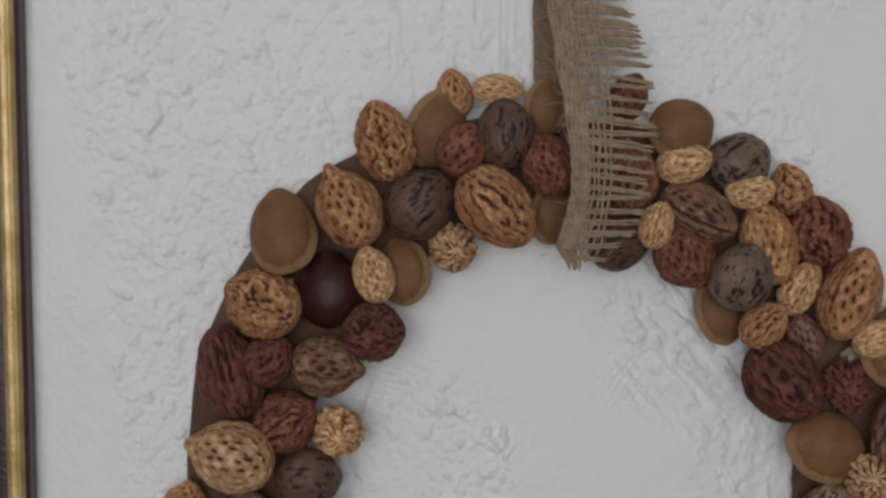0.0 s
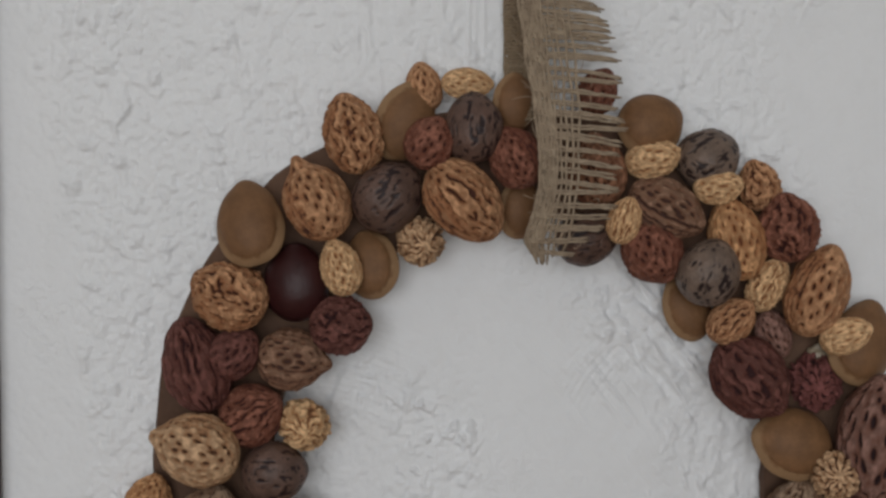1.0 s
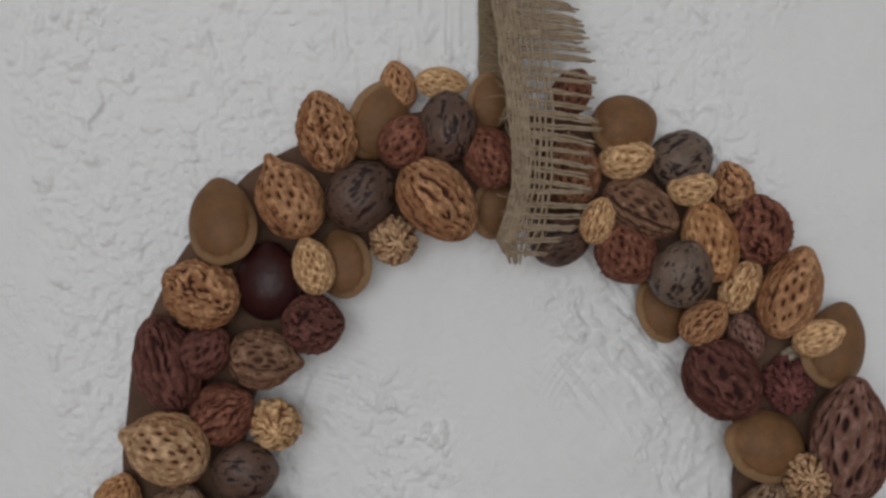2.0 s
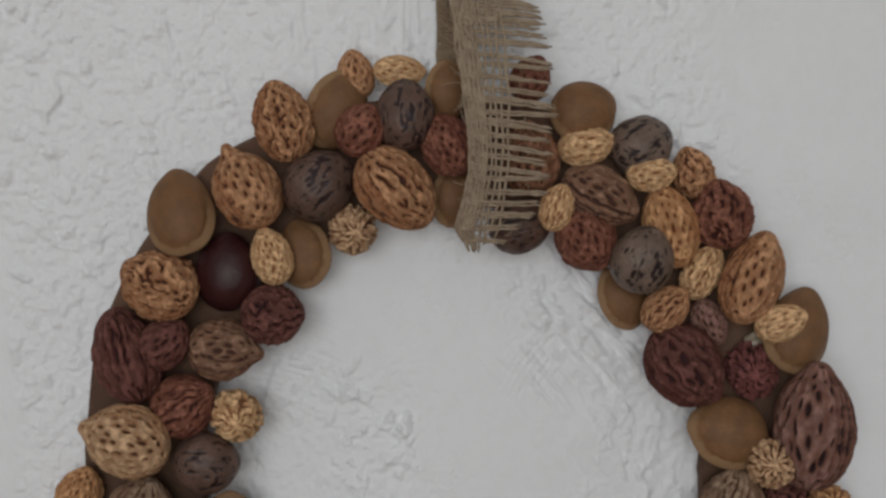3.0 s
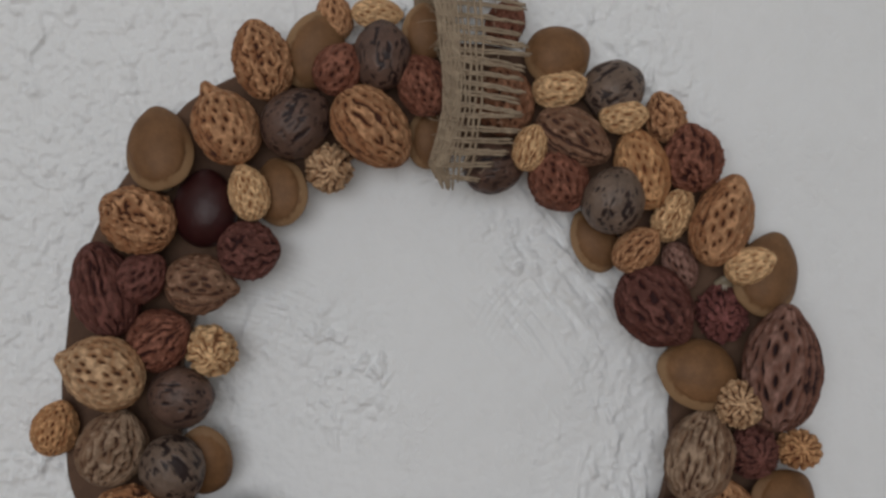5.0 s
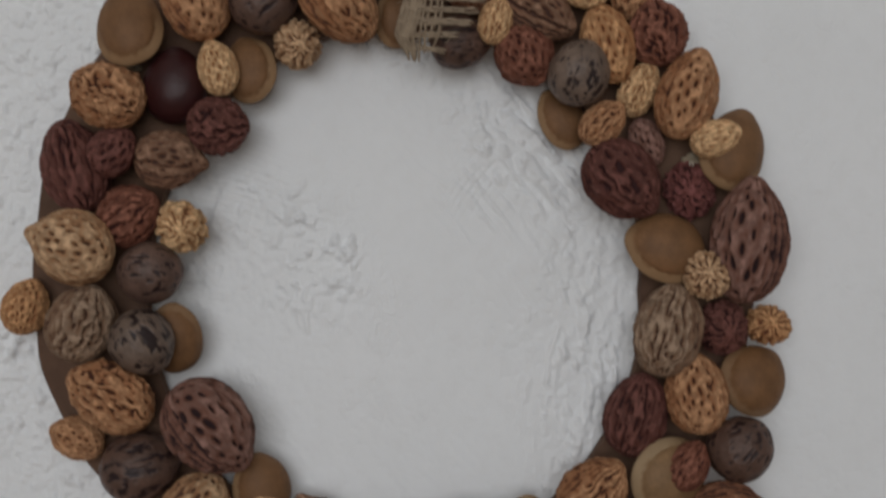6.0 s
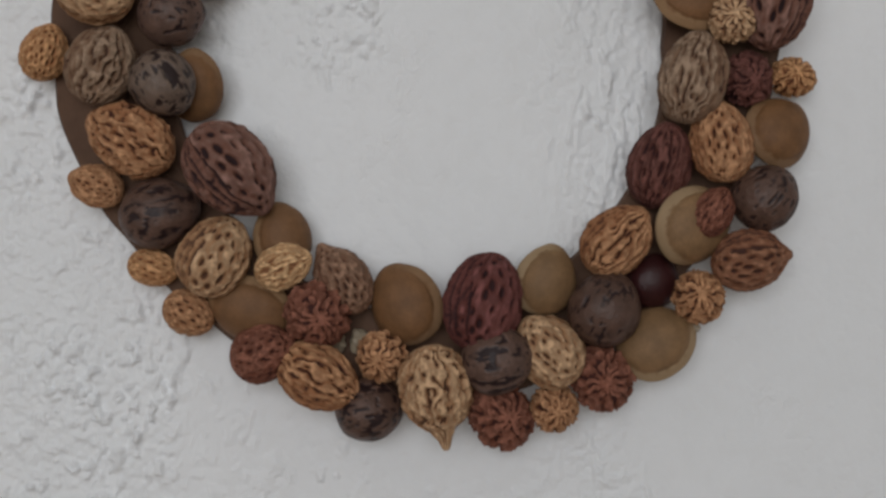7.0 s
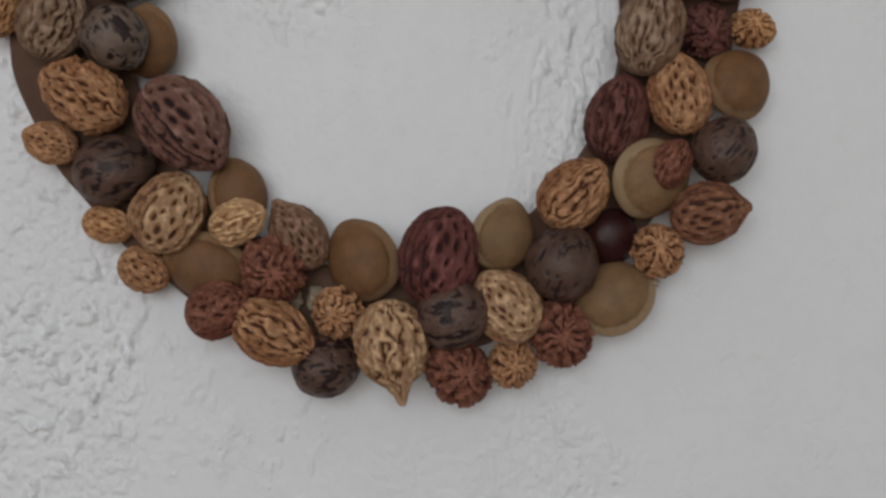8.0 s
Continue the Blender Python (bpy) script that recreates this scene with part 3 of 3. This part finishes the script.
    for k in range(58):
        z = 0.123 + 0.00132 * k
        pts = [Vector((-0.0118 + 0.0013 * q, -0.0047 + 0.0005 * math.sin(q * math.pi + k * math.pi) - 0.012 * float(smooth(0.150, 0.125, z)), z + rng.uniform(-0.0002, 0.0002))) for q in range(9)]
        thread("tail_weft_yarn", pts, 0.0006, JUTE_DARK, thing, rng)


burlap_ribbon()

# ---- the stones, clockwise in groups ----
pit("apricot", -102.9, 19.6, 86.3, 32.5, 24.9, 100, "khaki", "smooth", rim=285)
pit("peach", -78.7, 22.5, 94.2, 35.3, 26.1, 115, "tan", "holes", nub=0.08, tilt=34)
pit("peach", -65.8, 21.5, 117.6, 29.9, 23.2, 105, "tan", "rough", tilt=25)
pit("apricot", -47.2, 15.1, 122.0, 30.0, 23.1, 70, "khaki", "smooth")
pit("plum", -40.8, 13.8, 134.4, 18.5, 13.6, 100, "tan", "holes")
pit("plum", -25.1, 13.5, 135.6, 19.4, 12.5, 0, "yellow", "holes")
pit("peach", -38.9, 23.8, 114.5, 19.8, 18.5, 60, "redbrown", "holes")
pit("nectarine", -23.5, 21.4, 119.7, 25.8, 21.6, 90, "dark", "plates")
pit("apricot", -8.0, 13.5, 128.9, 21.6, 17.3, 90, "khaki", "smooth")
pit("peach", -8.2, 20.9, 109.3, 23.7, 21.6, 120, "redbrown", "holes", tilt=-40)
pit("nectarine", -53.5, 22.7, 95.4, 26.9, 24.8, 45, "dark", "plates")
pit("peach", -26.6, 23.0, 93.8, 34.1, 27.4, -45, "tan", "grooves", tilt=-34)
pit("plum", -42.1, 19.5, 79.3, 19.1, 18.7, 20, "light", "star")
pit("apricot", -5.5, 9.9, 90.7, 22.8, 18.5, 90, "khaki", "smooth")
pit("apricot", -60.5, 14.9, 71.0, 26.1, 22.3, 100, "khaki", "smooth", rim=340)
pit("plum", -70.5, 22.8, 70.5, 21.4, 16.0, 110, "yellow", "holes")
pit("chestnut", -86.8, 17.2, 64.6, 28.5, 24.2, 90, "chestnut", "smooth")
pit("peach", -110.3, 22.5, 60.7, 29.3, 26.0, 150, "tan", "rough", tilt=25)
pit("peach", -70.5, 21.2, 49.5, 22.8, 22.3, 5, "maroon", "folds")
pit("peach", -122.8, 18.9, 35.1, 35.5, 27.0, 110, "maroon", "grooves")
pit("peach", -108.0, 23.7, 40.1, 20.1, 18.4, 45, "maroon", "holes")
pit("peach", -87.9, 21.6, 37.4, 29.0, 23.5, -10, "greybrown", "banded", nub=0.05, tilt=-25)
pit("peach", -102.7, 21.4, 17.3, 24.8, 23.1, 30, "redbrown", "grooves")
pit("plum", -84.2, 20.0, 13.1, 20.7, 19.4, 40, "yellow", "star")
pit("peach", -121.5, 27.3, 6.2, 35.2, 28.1, 162, "light", "holes", nub=0.06, tilt=-8)
pit("nectarine", -94.6, 22.0, -3.4, 24.3, 23.1, 10, "dark", "plates")
pit("plum", -141.8, 15.3, -16.1, 21.8, 17.5, 70, "orange", "holes")
pit("peach", -119.2, 22.7, -21.6, 29.5, 26.5, 70, "greylight", "grooves", tilt=26)
pit("nectarine", -96.8, 26.2, -28.3, 24.9, 23.6, -45, "grey", "plates")
pit("apricot", -88.0, 14.8, -28.0, 28.1, 22.2, 90, "brown", "smooth", rim=100)
pit("peach", -109.3, 22.7, -47.9, 34.9, 26.5, 155, "tan", "rough")
pit("peach", -72.8, 24.9, -58.8, 39.8, 32.6, -45, "mauve", "banded", tilt=-34)
pit("plum", -123.3, 14.9, -64.1, 21.5, 16.3, 160, "tan", "holes")
pit("nectarine", -99.0, 19.2, -74.1, 29.7, 26.2, 20, "umber", "plates")
pit("peach", -78.7, 22.9, -89.7, 31.0, 27.2, 60, "light", "banded", tilt=25)
pit("plum", -102.7, 14.2, -94.1, 18.9, 14.5, -10, "orange", "holes")
pit("plum", -89.6, 15.2, -110.5, 19.9, 17.2, -30, "tan", "holes")
pit("apricot", -55.4, 14.9, -82.4, 26.0, 22.4, 100, "khaki", "smooth")
pit("plum", -54.4, 23.1, -93.1, 21.7, 16.9, 20, "yellow", "grooves")
pit("apricot", -67.3, 15.9, -109.2, 31.9, 26.2, 160, "khaki", "smooth", rim=85)
pit("peach", -61.9, 21.2, -124.0, 24.7, 22.5, 20, "redbrown", "holes")
pit("peach", -42.0, 21.8, -110.6, 26.0, 25.1, 15, "redbrown", "star")
pit("peach", -33.6, 16.9, -98.0, 31.5, 21.7, 122, "greybrown", "holes", nub=0.06, tilt=28)
pit("apricot", -11.0, 16.3, -106.6, 31.3, 27.8, 115, "brown", "smooth", rim=0)
pit("peach", -41.8, 22.4, -132.6, 32.9, 25.7, -30, "tan", "grooves", tilt=-30)
pit("plum", -19.2, 20.0, -125.9, 20.6, 20.1, 0, "tan", "star")
pit("nectarine", -23.6, 18.0, -145.1, 25.4, 23.1, 10, "umber", "plates")
pit("peach", 0.6, 27.1, -137.1, 43.6, 27.6, -80, "light", "rough", nub=0.14)
pit("peach", 17.3, 24.5, -105.6, 36.7, 31.4, 75, "purple", "banded")
pit("apricot", 40.6, 19.5, -98.0, 27.3, 24.6, 75, "pale", "smooth", rim=160)
pit("nectarine", 22.4, 26.9, -126.0, 26.7, 25.3, 10, "dark", "plates")
pit("peach", 41.3, 22.5, -123.1, 29.7, 26.1, 130, "light", "holes")
pit("peach", 24.6, 18.3, -146.9, 27.5, 24.3, 30, "redbrown", "star")
pit("plum", 43.6, 19.5, -144.4, 19.2, 18.8, 10, "tan", "star")
pit("peach", 61.3, 17.9, -133.6, 26.2, 25.7, 25, "redbrown", "star")
pit("nectarine", 61.1, 23.5, -107.8, 28.2, 26.9, 60, "umber", "plates")
pit("chestnut", 80.6, 12.0, -98.2, 21.1, 20.7, 80, "chestnut", "smooth")
pit("apricot", 81.0, 16.4, -120.2, 30.8, 28.0, 30, "pale", "smooth", rim=300)
pit("peach", 65.6, 22.6, -83.1, 30.2, 26.2, 50, "tan", "grooves", tilt=22)
pit("apricot", 94.4, 20.7, -77.3, 33.1, 29.1, 30, "pale", "smooth", rim=170)
pit("peach", 99.3, 26.8, -72.8, 19.8, 15.9, 60, "redbrown", "grooves")
pit("peach", 103.5, 21.9, -47.5, 30.4, 24.3, 95, "tan", "holes", tilt=4)
pit("peach", 81.9, 17.9, -55.6, 32.5, 24.5, 75, "maroon", "grooves")
pit("peach", 92.8, 22.5, -24.1, 35.2, 26.1, 80, "greylight", "grooves")
pit("apricot", 126.2, 16.1, -42.7, 28.2, 26.9, 45, "brown", "smooth", rim=215)
pit("nectarine", 119.4, 22.4, -67.4, 25.0, 24.1, 45, "umber", "plates")
pit("peach", 114.0, 22.1, -90.2, 31.1, 24.8, 12, "brown", "banded", nub=0.05, tilt=20)
pit("plum", 96.0, 20.1, -103.7, 20.9, 20.4, 0, "tan", "star")
pit("peach", 114.5, 16.2, -23.8, 21.3, 20.4, 10, "maroon", "star")
pit("plum", 131.6, 15.0, -22.8, 17.8, 15.6, 80, "orange", "star")
pit("plum", 106.0, 27.3, -3.9, 18.5, 18.1, 0, "light", "star")
pit("peach", 121.6, 24.4, 8.5, 47.0, 31.3, 84, "mauve", "banded", tilt=-40)
pit("apricot", 92.3, 20.1, 6.2, 31.6, 26.9, 165, "khaki", "smooth", rim=235)
pit("peach", 75.9, 23.2, 30.5, 33.5, 28.0, -48, "maroon", "grooves", tilt=-12)
pit("peach", 102.5, 12.7, 26.9, 22.6, 21.3, 20, "purple", "star")
pit("apricot", 118.3, 15.6, 42.4, 32.9, 25.1, 70, "khaki", "smooth", rim=235)
pit("plum", 110.1, 22.4, 45.5, 19.6, 14.9, 20, "yellow", "holes")
pit("peach", 99.7, 22.0, 61.8, 34.9, 24.7, 72, "tan", "holes", tilt=24)
pit("plum", 86.7, 13.8, 44.9, 19.1, 13.4, -60, "mauve", "holes")
pit("plum", 68.7, 22.7, 51.1, 19.9, 15.7, 40, "tan", "grooves")
pit("apricot", 55.5, 10.1, 53.7, 24.9, 19.2, 120, "khaki", "smooth")
pit("plum", 82.7, 18.6, 63.6, 21.9, 15.4, 65, "yellow", "rough")
pit("nectarine", 59.8, 25.7, 68.7, 24.8, 22.3, 70, "grey", "plates")
pit("peach", 70.4, 20.6, 80.4, 31.1, 20.9, 108, "orange", "holes", tilt=-28)
pit("peach", 88.9, 21.2, 84.2, 25.6, 22.6, 100, "redbrown", "folds")
pit("plum", 79.8, 14.8, 99.1, 19.5, 16.0, 110, "tan", "folds")
pit("plum", 63.5, 22.2, 98.9, 18.3, 14.4, 5, "yellow", "holes")
pit("nectarine", 60.7, 17.6, 108.8, 23.2, 21.9, 30, "grey", "plates")
pit("peach", 45.6, 21.1, 91.1, 29.8, 22.1, -30, "greybrown", "banded", tilt=-30)
pit("peach", 40.6, 21.4, 75.4, 24.2, 22.9, -60, "redbrown", "holes")
pit("plum", 29.7, 25.9, 87.1, 17.2, 13.4, 75, "yellow", "grooves")
pit("nectarine", 17.1, 20.6, 80.2, 22.9, 19.5, 10, "umber", "plates")
pit("apricot", 40.5, 15.4, 121.2, 25.4, 24.1, 20, "khaki", "smooth", rim=250)
pit("plum", 41.0, 18.6, 108.9, 21.0, 15.4, 10, "yellow", "holes")
pit("peach", 21.0, 17.5, 104.6, 27.5, 23.0, 100, "brown", "holes")
pit("peach", 21.5, 14.5, 132.8, 18.1, 15.1, 60, "redbrown", "holes")
glue(105.3, 11.0, 36.2, 12.0, 10.0, 3)
glue(120.4, 11.0, 30.0, 8.0, 5.2, 4)
glue(95.1, 16.0, -114.7, 5.2, 3.6, 5)
glue(-37.2, 11.0, -122.3, 10.0, 8.0, 6)
glue(-104.8, 11.0, 72.7, 8.8, 3.2, 7)
glue(-26.8, 11.0, -121.8, 8.0, 10.0, 8)
